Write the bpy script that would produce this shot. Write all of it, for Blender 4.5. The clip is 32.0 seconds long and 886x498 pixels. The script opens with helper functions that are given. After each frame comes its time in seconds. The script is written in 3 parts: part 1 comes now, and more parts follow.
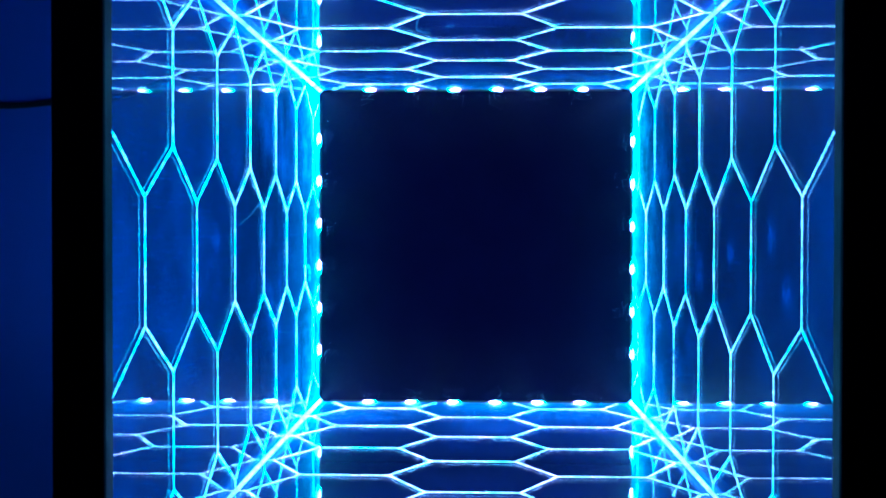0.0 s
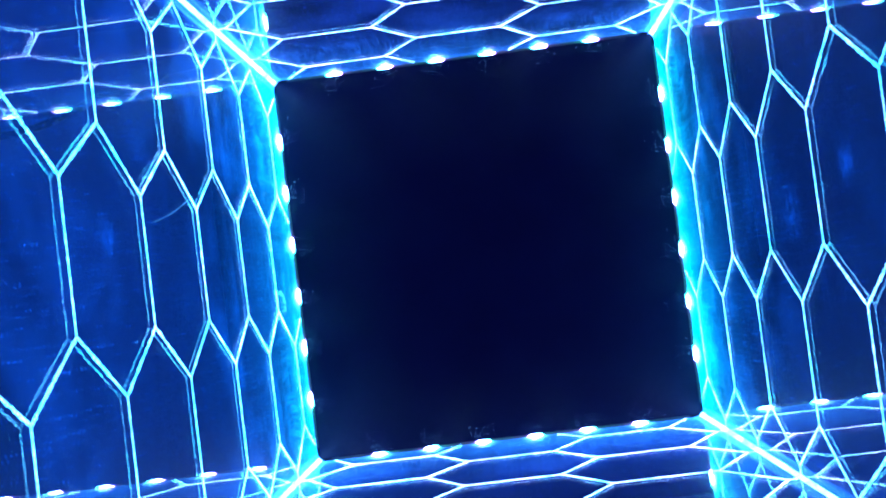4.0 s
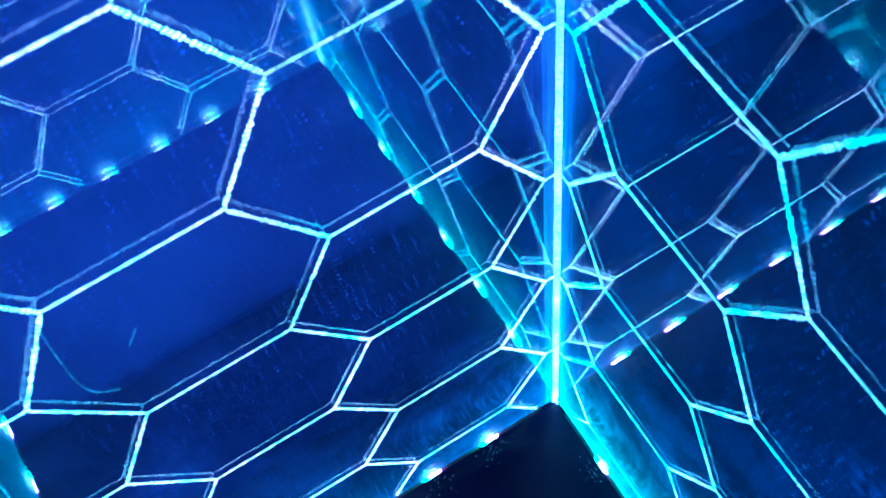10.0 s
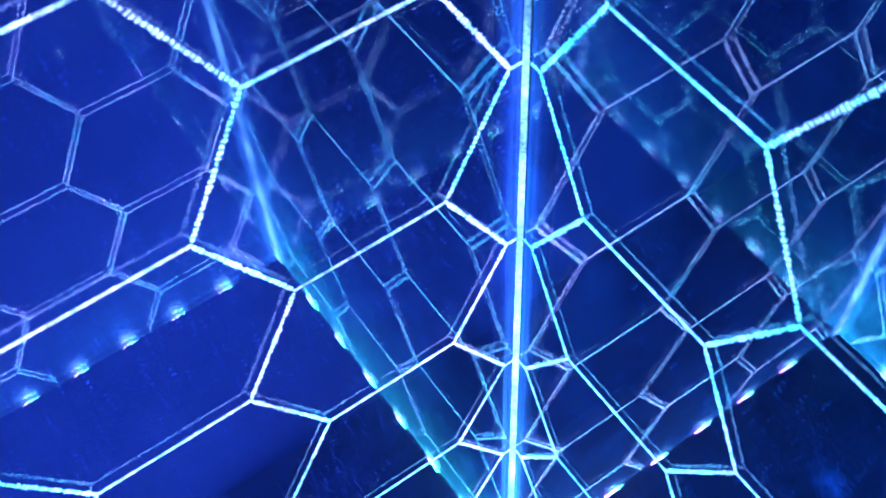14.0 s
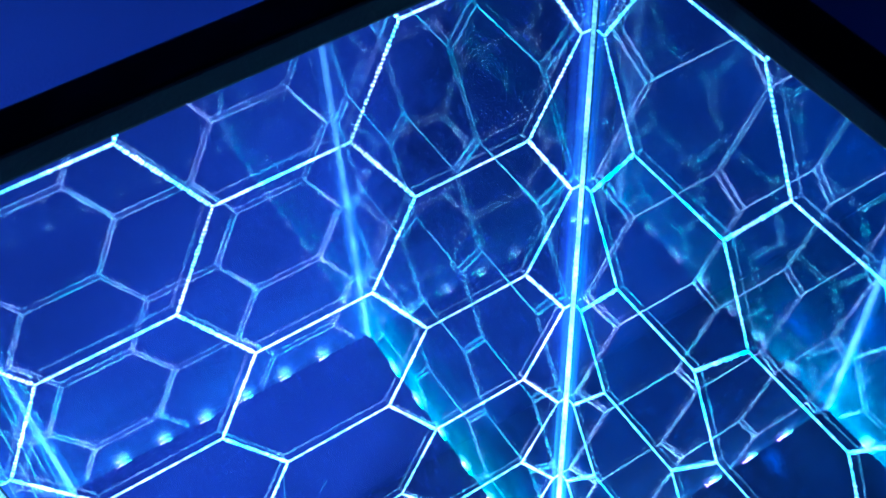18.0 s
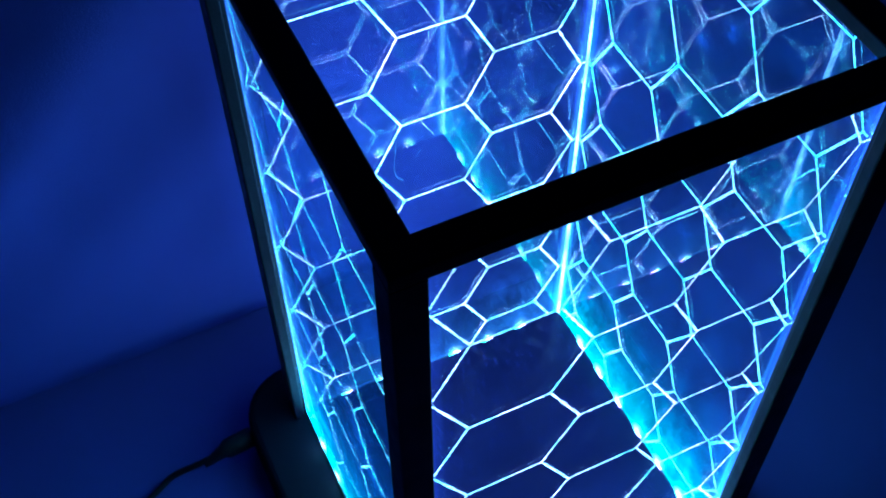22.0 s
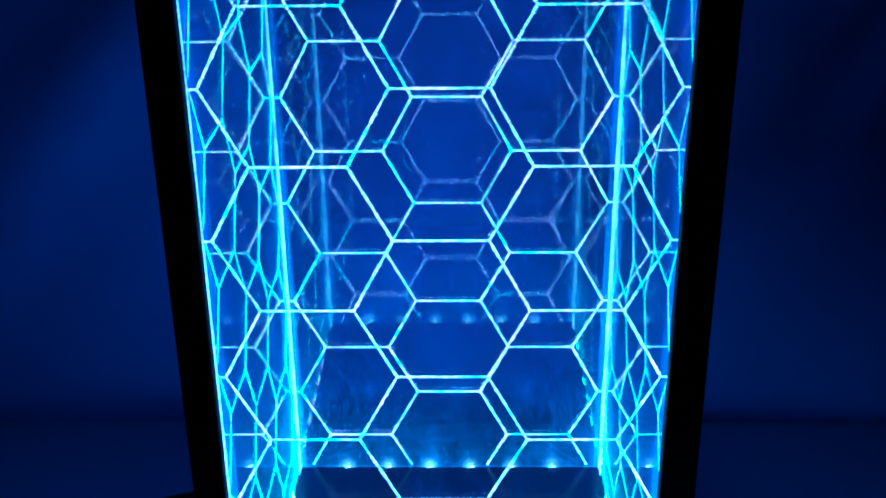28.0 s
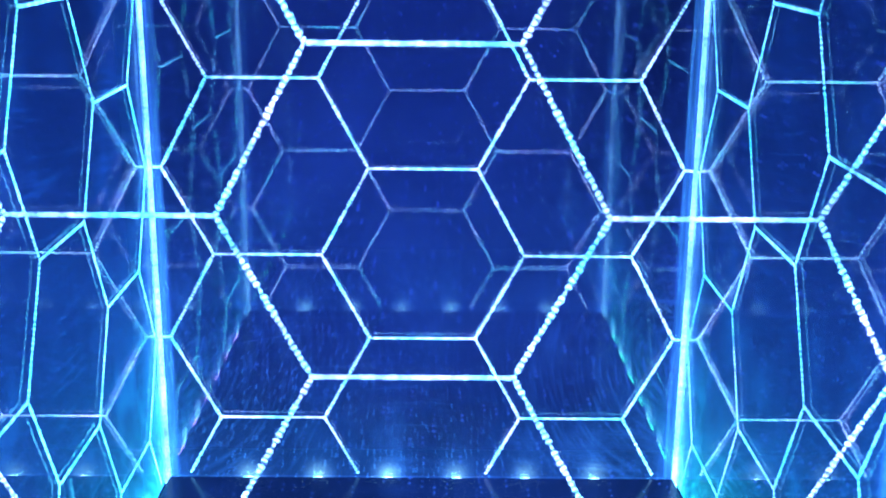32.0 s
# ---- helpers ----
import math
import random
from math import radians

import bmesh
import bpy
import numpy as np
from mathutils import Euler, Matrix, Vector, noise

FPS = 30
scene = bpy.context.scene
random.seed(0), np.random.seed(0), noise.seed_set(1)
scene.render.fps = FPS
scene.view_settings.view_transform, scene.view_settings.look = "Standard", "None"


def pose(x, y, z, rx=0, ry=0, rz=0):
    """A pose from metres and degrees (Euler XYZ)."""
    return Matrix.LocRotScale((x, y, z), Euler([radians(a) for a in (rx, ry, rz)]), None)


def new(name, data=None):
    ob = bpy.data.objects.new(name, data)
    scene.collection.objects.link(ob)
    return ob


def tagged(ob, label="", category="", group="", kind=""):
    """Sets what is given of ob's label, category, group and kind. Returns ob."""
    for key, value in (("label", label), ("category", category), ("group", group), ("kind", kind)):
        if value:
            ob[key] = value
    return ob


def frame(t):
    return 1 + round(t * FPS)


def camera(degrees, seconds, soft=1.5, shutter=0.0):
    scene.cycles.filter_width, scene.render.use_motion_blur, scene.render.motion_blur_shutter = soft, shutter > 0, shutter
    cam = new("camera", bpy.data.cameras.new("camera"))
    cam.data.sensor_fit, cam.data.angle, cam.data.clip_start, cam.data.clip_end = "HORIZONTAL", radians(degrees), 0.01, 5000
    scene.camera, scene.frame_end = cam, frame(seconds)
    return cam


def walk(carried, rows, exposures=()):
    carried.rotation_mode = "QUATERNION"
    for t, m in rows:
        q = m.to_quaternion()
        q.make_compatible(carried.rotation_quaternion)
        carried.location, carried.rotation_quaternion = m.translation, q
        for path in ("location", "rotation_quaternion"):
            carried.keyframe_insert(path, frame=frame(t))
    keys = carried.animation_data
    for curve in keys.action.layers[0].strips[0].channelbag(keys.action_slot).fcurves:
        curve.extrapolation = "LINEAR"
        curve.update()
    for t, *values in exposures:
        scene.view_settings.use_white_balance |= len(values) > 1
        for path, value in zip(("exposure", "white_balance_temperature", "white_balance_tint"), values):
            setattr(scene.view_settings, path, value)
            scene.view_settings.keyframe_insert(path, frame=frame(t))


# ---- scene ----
FOV = 41.88
cam = camera(FOV, 32.0, soft=2.0)
cam.data.dof.use_dof = True
cam.data.dof.focus_distance = 0.25
cam.data.dof.aperture_fstop = 84
PATH = [
    (0.0, pose(0.0016, 0.0056, 0.4426, -0.86, 1.80, 0.07)),
    (0.5, pose(0.0007, 0.0069, 0.4297, -0.48, 2.05, 0.05)),
    (1.0, pose(0.0020, 0.0030, 0.4218, 0.37, 1.88, -0.13)),
    (1.5, pose(0.0022, 0.0030, 0.4124, 0.17, 1.87, -0.11)),
    (2.0, pose(0.0028, 0.0036, 0.3997, -0.08, 1.79, -0.23)),
    (2.5, pose(0.0042, 0.0020, 0.3906, -0.49, 1.91, -0.97)),
    (4.5, pose(0.0016, -0.0138, 0.3448, 3.18, 2.99, -9.84)),
    (5.0, pose(0.0017, -0.0137, 0.3297, 4.71, 3.33, -12.36)),
    (5.5, pose(0.0040, -0.0153, 0.3181, 5.87, 3.75, -14.47)),
    (6.0, pose(0.0095, -0.0161, 0.3063, 7.04, 5.34, -17.31)),
    (6.5, pose(0.0073, -0.0177, 0.2964, 10.26, 5.73, -19.29)),
    (7.0, pose(0.0095, -0.0187, 0.2888, 12.71, 6.57, -21.91)),
    (7.5, pose(0.0121, -0.0165, 0.2818, 14.69, 6.64, -23.70)),
    (8.0, pose(0.0148, -0.0150, 0.2772, 16.66, 6.50, -25.67)),
    (8.5, pose(0.0174, -0.0171, 0.2748, 18.92, 5.95, -27.40)),
    (9.0, pose(0.0185, -0.0166, 0.2713, 20.88, 5.58, -28.73)),
    (9.5, pose(0.0144, -0.0133, 0.2713, 23.00, 5.15, -29.81)),
    (10.0, pose(0.0103, -0.0124, 0.2722, 25.20, 4.77, -31.28)),
    (10.5, pose(0.0075, -0.0116, 0.2742, 27.67, 4.06, -32.53)),
    (11.0, pose(0.0053, -0.0095, 0.2737, 29.12, 3.79, -33.27)),
    (11.5, pose(0.0050, -0.0080, 0.2770, 30.49, 3.59, -33.70)),
    (12.0, pose(0.0027, -0.0102, 0.2800, 31.17, 3.44, -33.92)),
    (12.5, pose(0.0016, -0.0131, 0.2843, 31.82, 3.05, -34.11)),
    (13.0, pose(-0.0003, -0.0131, 0.2877, 32.51, 2.71, -34.26)),
    (13.5, pose(-0.0012, -0.0140, 0.2920, 33.28, 2.32, -34.56)),
    (14.0, pose(-0.0034, -0.0191, 0.2999, 33.86, 2.04, -34.89)),
    (14.5, pose(-0.0059, -0.0249, 0.3098, 34.56, 1.87, -35.02)),
    (15.0, pose(-0.0078, -0.0267, 0.3185, 35.31, 2.03, -34.86)),
    (15.5, pose(-0.0087, -0.0295, 0.3244, 36.05, 1.99, -34.82)),
    (17.5, pose(-0.0299, -0.0500, 0.3523, 39.19, 2.82, -33.11)),
    (18.0, pose(-0.0399, -0.0598, 0.3609, 39.38, 2.41, -32.29)),
    (18.5, pose(-0.0492, -0.0721, 0.3661, 39.55, 2.24, -30.80)),
    (19.0, pose(-0.0573, -0.0838, 0.3728, 39.27, 2.31, -29.39)),
    (19.5, pose(-0.0647, -0.0969, 0.3795, 38.84, 2.29, -28.59)),
    (20.0, pose(-0.0790, -0.1104, 0.3882, 38.81, 1.92, -27.84)),
    (20.5, pose(-0.0895, -0.1244, 0.3959, 38.25, 1.57, -27.29)),
    (21.0, pose(-0.0958, -0.1426, 0.4068, 37.69, 0.61, -26.56)),
    (21.5, pose(-0.1057, -0.1640, 0.4236, 37.16, 0.59, -26.30)),
    (22.0, pose(-0.1124, -0.1895, 0.4368, 37.28, 0.37, -25.33)),
    (22.5, pose(-0.1231, -0.2127, 0.4482, 37.61, 0.20, -24.79)),
    (23.0, pose(-0.1230, -0.2382, 0.4640, 38.41, -0.88, -22.39)),
    (23.5, pose(-0.1007, -0.2782, 0.4819, 38.80, -0.52, -17.24)),
    (24.0, pose(-0.0795, -0.3225, 0.4902, 40.03, 0.43, -12.30)),
    (24.5, pose(-0.0547, -0.3718, 0.5006, 43.24, -0.92, -5.49)),
    (25.0, pose(-0.0322, -0.3934, 0.4982, 49.13, -0.35, -2.32)),
    (25.5, pose(-0.0275, -0.4124, 0.4792, 52.81, -0.81, -0.28)),
    (27.5, pose(-0.0062, -0.3337, 0.3022, 64.83, 0.11, -0.07)),
    (28.0, pose(0.0053, -0.3240, 0.2713, 65.27, 0.57, 0.79)),
    (28.5, pose(0.0090, -0.3137, 0.2463, 64.38, 0.75, 1.43)),
    (29.0, pose(0.0043, -0.3067, 0.2269, 64.32, 0.36, -0.04)),
    (29.5, pose(0.0019, -0.2956, 0.2045, 64.91, 0.58, -0.68)),
    (30.0, pose(-0.0013, -0.2771, 0.1852, 69.90, -0.33, -0.99)),
    (30.5, pose(-0.0009, -0.2595, 0.1691, 72.32, -0.07, -0.69)),
    (31.0, pose(0.0027, -0.2366, 0.1535, 73.31, 0.43, -0.48)),
    (31.5, pose(0.0050, -0.2106, 0.1400, 74.13, -0.16, 0.07)),
    (32.0, pose(0.0024, -0.1895, 0.1262, 74.15, -0.53, -0.33)),
]
EXPOSURES = [(0.0, 0.75, 5900, -6), (1.0, 0.65, 5900, 25), (2.0, 0.8, 6400, 22), (5.0, 0.85, 6300, 10), (6.0, 0.8, 6450, 22), (6.5, 0.7, 6600, 25), (7.0, 0.7, 6800, 25), (8.0, 0.0, 5300, -15),
             (9.0, -0.2, 6150, 80), (10.0, 0.4, 6300, -22), (11.0, 0.0, 5700, 0), (12.0, -0.05, 6350, 58), (13.0, 0.25, 6500, 45), (14.0, 0.2, 6250, 25), (15.0, 0.35, 8300, 60), (17.5, 0.65, 5800, 35),
             (18.0, 0.8, 6450, -8), (19.0, 0.65, 6000, -20), (20.0, 0.55, 6200, 4), (21.0, 0.9, 7000, 36), (22.0, 0.95, 7100, -10), (23.0, 0.3, 8600, 72), (24.0, 1.0, 9200, -60), (25.0, 0.95, 6400, -35),
             (28.0, 0.1, 6200, -35), (29.0, -0.65, 7000, 90), (30.0, -0.6, 6700, 20), (31.0, -0.85, 6900, 70), (32.0, -0.4, 7300, 2)]
walk(cam, PATH, EXPOSURES)

# ---- light ----
world = bpy.data.worlds.new("dark_room")
scene.world = world
world.use_nodes = True
world.node_tree.nodes["Background"].inputs[0].default_value = (0.004, 0.012, 0.06, 1)
world.node_tree.nodes["Background"].inputs[1].default_value = 0.12

TABLE_Z = -0.032          # table cloth under the lamp's base
HALF = 0.060              # inner face of the acrylic panels
THICK = 0.0026
RIM_LOW, RIM_TOP = 0.2524, 0.2574
# colour of the light painted into each side as emission: front, right, back, left
SIDES = ["front", "right", "back", "left"]
GLOW = {"front": (0.19, 0.41, 1.0), "right": (0.08, 0.42, 1.0), "back": (0.19, 0.41, 1.0), "left": (0.07, 0.46, 1.0)}
SHEET_GLOW = {"front": (0.020, 0.080, 1.0), "right": (0.003, 0.105, 1.0), "back": (0.018, 0.085, 1.0), "left": (0.003, 0.110, 1.0)}
FOOT = {"front": (0.02, 0.20, 1.0), "right": (0.002, 0.56, 1.0), "back": (0.02, 0.20, 1.0), "left": (0.004, 0.40, 1.0)}
# strength of each sheet's painted glow: over all, at its foot, and how far up that reaches
HAZE = {"front": 0.023, "right": 0.008, "back": 0.023, "left": 0.030}
HAZE_FOOT = {"front": 18.0, "right": 85.0, "back": 7.5, "left": 24.0}
SMEAR = {"front": 0.4, "right": 1.0, "back": 0.7, "left": 1.0}
LED_CONE = {"front": 0.9, "right": 0.8, "back": 0.3, "left": 0.8}
HAZE_RUN = {"front": 0.040, "right": 0.030, "back": 0.030, "left": 0.036}
LED_LIGHT = {"front": (0.14, 0.46, 1.0), "right": (0.10, 0.50, 1.0), "back": (0.14, 0.44, 1.0), "left": (0.10, 0.50, 1.0)}
# halo painted on the sheet's foot above each LED
LED_HALO = {"front": 2.4, "right": 3.4, "back": 0.5, "left": 3.4}
# soft finger marks on a sheet: across, up, size
BLOT = {"right": ((0.0045, 0.208, 0.0032), (-0.0048, 0.1326, 0.0042), (0.0008, 0.170, 0.0028), (-0.0059, 0.2198, 0.0028)), "left": ((-0.004, 0.172, 0.0026),)}
LED_POWER, LED_STEP = 40.0, 0.0163

def turn(side):
    """Pose that carries the front side to this side."""
    return Matrix.Rotation(radians(90 * SIDES.index(side)), 4, "Z")

# ---- materials ----
def nodes_of(name):
    mat = bpy.data.materials.new(name)
    mat.use_nodes = True
    tree = mat.node_tree
    tree.nodes.clear()
    out = tree.nodes.new("ShaderNodeOutputMaterial")
    return mat, tree, out


def node(tree, kind, **values):
    n = tree.nodes.new(kind)
    for key, value in values.items():
        setattr(n, key, value)
    return n


def noise_node(tree, scale, detail=3.0, rough=0.5, vector=None, kind="ShaderNodeTexNoise"):
    n = tree.nodes.new(kind)
    n.inputs["Scale"].default_value = scale
    if kind == "ShaderNodeTexNoise":
        n.inputs["Detail"].default_value = detail
        n.inputs["Roughness"].default_value = rough
    if vector is not None:
        tree.links.new(vector, n.inputs["Vector"])
    return n


def ramp(tree, source, lo, hi, out_lo=0.0, out_hi=1.0):
    n = tree.nodes.new("ShaderNodeMapRange")
    for key, value in zip(("From Min", "From Max", "To Min", "To Max"), (lo, hi, out_lo, out_hi)):
        n.inputs[key].default_value = value
    tree.links.new(source, n.inputs["Value"])
    return n.outputs["Result"]


def maths(tree, op, a, b):
    n = tree.nodes.new("ShaderNodeMath")
    n.operation = op
    for k, v in enumerate((a, b)):
        if isinstance(v, (int, float)):
            n.inputs[k].default_value = v
        else:
            tree.links.new(v, n.inputs[k])
    return n.outputs[0]


def surface(name, colour, rough=0.5, spec=0.5, vary=0.25, scale=60, bump=0.0, bump_scale=400, rough_vary=0.1):
    mat, tree, out = nodes_of(name)
    b = tree.nodes.new("ShaderNodeBsdfPrincipled")
    tree.links.new(b.outputs[0], out.inputs[0])
    b.inputs["Specular IOR Level"].default_value = spec
    coord = tree.nodes.new("ShaderNodeTexCoord").outputs["Object"]
    big = noise_node(tree, scale, 4, 0.6, coord)
    mix = node(tree, "ShaderNodeMix", data_type="RGBA")
    mix.inputs[6].default_value = (*[c * (1 - vary) for c in colour], 1)
    mix.inputs[7].default_value = (*[min(1, c * (1 + vary)) for c in colour], 1)
    tree.links.new(big.outputs["Fac"], mix.inputs[0])
    tree.links.new(mix.outputs[2], b.inputs["Base Color"])
    tree.links.new(ramp(tree, big.outputs["Fac"], 0.3, 0.7, rough - rough_vary, rough + rough_vary), b.inputs["Roughness"])
    if bump:
        fine = noise_node(tree, bump_scale, 3, 0.6, coord)
        bn = tree.nodes.new("ShaderNodeBump")
        bn.inputs["Strength"].default_value = bump
        bn.inputs["Distance"].default_value = 0.0005
        tree.links.new(fine.outputs["Fac"], bn.inputs["Height"])
        tree.links.new(bn.outputs[0], b.inputs["Normal"])
    return mat


def acrylic(side):
    """Clear acrylic lit through its lower edge, with a thin film of dust, fingerprints and fine scratches; the light
    scattered out of the sheet is painted as emission.
    """
    mat, tree, out = nodes_of("edge_lit_acrylic_" + side)
    glass = tree.nodes.new("ShaderNodeBsdfGlass")
    glass.inputs["IOR"].default_value = 1.75
    glass.inputs["Roughness"].default_value = 0.0
    glass.inputs["Color"].default_value = (0.97, 0.985, 0.99, 1)
    diffuse = tree.nodes.new("ShaderNodeBsdfDiffuse")
    diffuse.inputs[0].default_value = (0.8, 0.8, 0.8, 1)
    trans = tree.nodes.new("ShaderNodeBsdfTranslucent")
    trans.inputs[0].default_value = (0.8, 0.8, 0.8, 1)
    soft_film = tree.nodes.new("ShaderNodeMixShader")
    tree.links.new(diffuse.outputs[0], soft_film.inputs[1])
    tree.links.new(trans.outputs[0], soft_film.inputs[2])
    sheen = tree.nodes.new("ShaderNodeBsdfGlossy")
    sheen.inputs["Roughness"].default_value = 0.42
    film = tree.nodes.new("ShaderNodeMixShader")
    film.inputs[0].default_value = 0.65
    tree.links.new(soft_film.outputs[0], film.inputs[1])
    tree.links.new(sheen.outputs[0], film.inputs[2])
    mix = tree.nodes.new("ShaderNodeMixShader")
    tree.links.new(glass.outputs[0], mix.inputs[1])
    tree.links.new(film.outputs[0], mix.inputs[2])
    coord = tree.nodes.new("ShaderNodeTexCoord").outputs["Object"]
    shift = node(tree, "ShaderNodeMapping")
    shift.inputs["Location"].default_value = (0.37 * SIDES.index(side), 0, 0.21 * SIDES.index(side))
    tree.links.new(coord, shift.inputs[0])
    place = shift.outputs[0]
    smudge = ramp(tree, noise_node(tree, 26, 7, 0.66, place).outputs["Fac"], 0.50, 0.74, 0.0, 1.0)
    broad = ramp(tree, noise_node(tree, 11, 2, 0.5, place).outputs["Fac"], 0.35, 0.65, 0.0, 1.0)
    wipe_map = node(tree, "ShaderNodeMapping")
    wipe_map.inputs["Scale"].default_value = (40, 40, 1100)
    wipe_map.inputs["Rotation"].default_value = (0.0, 0.5, 0.0)
    bend = noise_node(tree, 14, 1, 0.5, place)
    bent = node(tree, "ShaderNodeVectorMath", operation="MULTIPLY_ADD")
    tree.links.new(bend.outputs["Color"], bent.inputs[0])
    bent.inputs[1].default_value = (0.03, 0.03, 0.03)
    tree.links.new(place, bent.inputs[2])
    tree.links.new(bent.outputs[0], wipe_map.inputs[0])
    wipes = ramp(tree, noise_node(tree, 1.0, 2, 0.5, wipe_map.outputs[0]).outputs["Fac"], 0.56, 0.74, 0.0, 1.0)
    wipes = maths(tree, "MULTIPLY", wipes, ramp(tree, noise_node(tree, 30, 2, 0.5, place).outputs["Fac"], 0.42, 0.62, 0.0, 1.0))
    # round polishing marks about the lower corners
    split = tree.nodes.new("ShaderNodeSeparateXYZ")
    tree.links.new(coord, split.inputs[0])
    across = maths(tree, "ABSOLUTE", split.outputs[0], 0.0)
    dx, dz = maths(tree, "SUBTRACT", across, 0.066), maths(tree, "SUBTRACT", split.outputs[2], 0.03)
    radius = maths(tree, "SQRT", maths(tree, "ADD", maths(tree, "MULTIPLY", dx, dx), maths(tree, "MULTIPLY", dz, dz)), 0.0)
    polar = node(tree, "ShaderNodeCombineXYZ")
    tree.links.new(maths(tree, "MULTIPLY", radius, 1300.0), polar.inputs[0])
    tree.links.new(maths(tree, "MULTIPLY", maths(tree, "ARCTAN2", dz, dx), 2.5), polar.inputs[1])
    arcs = ramp(tree, noise_node(tree, 1.0, 3, 0.6, polar.outputs[0]).outputs["Fac"], 0.50, 0.72, 0.0, 1.0)
    arcs = maths(tree, "MULTIPLY", arcs, ramp(tree, radius, 0.005, 0.055, 1.0, 0.1))
    flat = node(tree, "ShaderNodeCombineXYZ")
    spot = tree.nodes.new("ShaderNodeSeparateXYZ")
    tree.links.new(place, spot.inputs[0])
    tree.links.new(spot.outputs[0], flat.inputs[0])
    tree.links.new(spot.outputs[2], flat.inputs[1])
    specks = 0.0
    for scale, share, size in ((330, 0.5, 0.065), (700, 0.4, 0.10)):
        speck = tree.nodes.new("ShaderNodeTexVoronoi")
        speck.voronoi_dimensions = "2D"
        speck.inputs["Scale"].default_value = scale
        tree.links.new(flat.outputs[0], speck.inputs["Vector"])
        pick = node(tree, "ShaderNodeSeparateColor")
        tree.links.new(speck.outputs["Color"], pick.inputs[0])
        kept = ramp(tree, pick.outputs[0], 1 - share, 1.0, 0.0, 1.0)
        specks = maths(tree, "ADD", maths(tree, "MULTIPLY", ramp(tree, speck.outputs["Distance"], size, size * 0.4, 0.0, 1.0), kept), specks)
    specks = maths(tree, "MULTIPLY", specks, maths(tree, "ADD", broad, 0.15))
    dirt = maths(tree, "ADD", maths(tree, "MULTIPLY", smudge, 0.9), maths(tree, "MULTIPLY", maths(tree, "ADD", wipes, arcs), 0.55))
    dirt = maths(tree, "ADD", dirt, maths(tree, "MULTIPLY", specks, 2.6))
    tree.links.new(maths(tree, "ADD", maths(tree, "MULTIPLY", dirt, 0.010), 0.001), mix.inputs[0])
    # painted glow for light leaving the sheet: strongest beside the LEDs and along the upright edges
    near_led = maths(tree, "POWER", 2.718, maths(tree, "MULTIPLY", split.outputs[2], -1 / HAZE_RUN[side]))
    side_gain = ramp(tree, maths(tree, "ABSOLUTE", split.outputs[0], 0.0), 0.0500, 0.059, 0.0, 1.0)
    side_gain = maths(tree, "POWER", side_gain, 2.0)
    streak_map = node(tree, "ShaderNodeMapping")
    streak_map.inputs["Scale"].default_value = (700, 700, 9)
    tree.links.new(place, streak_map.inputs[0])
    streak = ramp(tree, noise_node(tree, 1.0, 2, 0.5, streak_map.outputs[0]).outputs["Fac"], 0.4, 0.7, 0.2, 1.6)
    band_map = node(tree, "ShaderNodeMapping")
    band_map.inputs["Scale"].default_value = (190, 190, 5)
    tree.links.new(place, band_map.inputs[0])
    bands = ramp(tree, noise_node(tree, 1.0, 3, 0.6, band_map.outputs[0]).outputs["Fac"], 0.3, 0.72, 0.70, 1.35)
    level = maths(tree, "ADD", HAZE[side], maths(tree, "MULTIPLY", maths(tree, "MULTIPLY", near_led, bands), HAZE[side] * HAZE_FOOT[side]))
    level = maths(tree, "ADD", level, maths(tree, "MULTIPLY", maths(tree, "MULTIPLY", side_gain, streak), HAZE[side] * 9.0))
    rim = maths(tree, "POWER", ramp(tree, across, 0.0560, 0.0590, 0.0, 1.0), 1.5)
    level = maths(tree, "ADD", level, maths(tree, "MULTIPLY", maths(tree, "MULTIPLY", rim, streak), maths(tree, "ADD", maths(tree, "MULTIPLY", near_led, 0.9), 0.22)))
    # cones and halos of LED light, painted into the sheet's emission
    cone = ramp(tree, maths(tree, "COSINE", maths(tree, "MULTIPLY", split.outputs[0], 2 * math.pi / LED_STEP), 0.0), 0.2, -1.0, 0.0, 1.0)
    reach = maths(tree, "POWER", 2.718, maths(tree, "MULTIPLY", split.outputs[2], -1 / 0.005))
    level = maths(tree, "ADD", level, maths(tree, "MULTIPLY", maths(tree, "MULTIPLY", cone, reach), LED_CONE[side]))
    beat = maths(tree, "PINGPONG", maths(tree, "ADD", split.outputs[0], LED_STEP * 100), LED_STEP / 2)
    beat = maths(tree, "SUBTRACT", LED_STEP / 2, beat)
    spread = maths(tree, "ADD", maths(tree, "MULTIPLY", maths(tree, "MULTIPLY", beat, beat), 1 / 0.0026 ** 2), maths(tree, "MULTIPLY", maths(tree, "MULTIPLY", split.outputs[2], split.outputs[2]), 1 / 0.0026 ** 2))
    led_halo = maths(tree, "MULTIPLY", maths(tree, "POWER", 2.718, maths(tree, "MULTIPLY", spread, -1.0)), ramp(tree, across, 0.0500, 0.0510, 1.0, 0.0))
    level = maths(tree, "ADD", level, maths(tree, "MULTIPLY", led_halo, LED_HALO[side]))
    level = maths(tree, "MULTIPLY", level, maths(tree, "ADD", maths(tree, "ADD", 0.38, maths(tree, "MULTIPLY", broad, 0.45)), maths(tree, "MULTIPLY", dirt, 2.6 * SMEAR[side])))
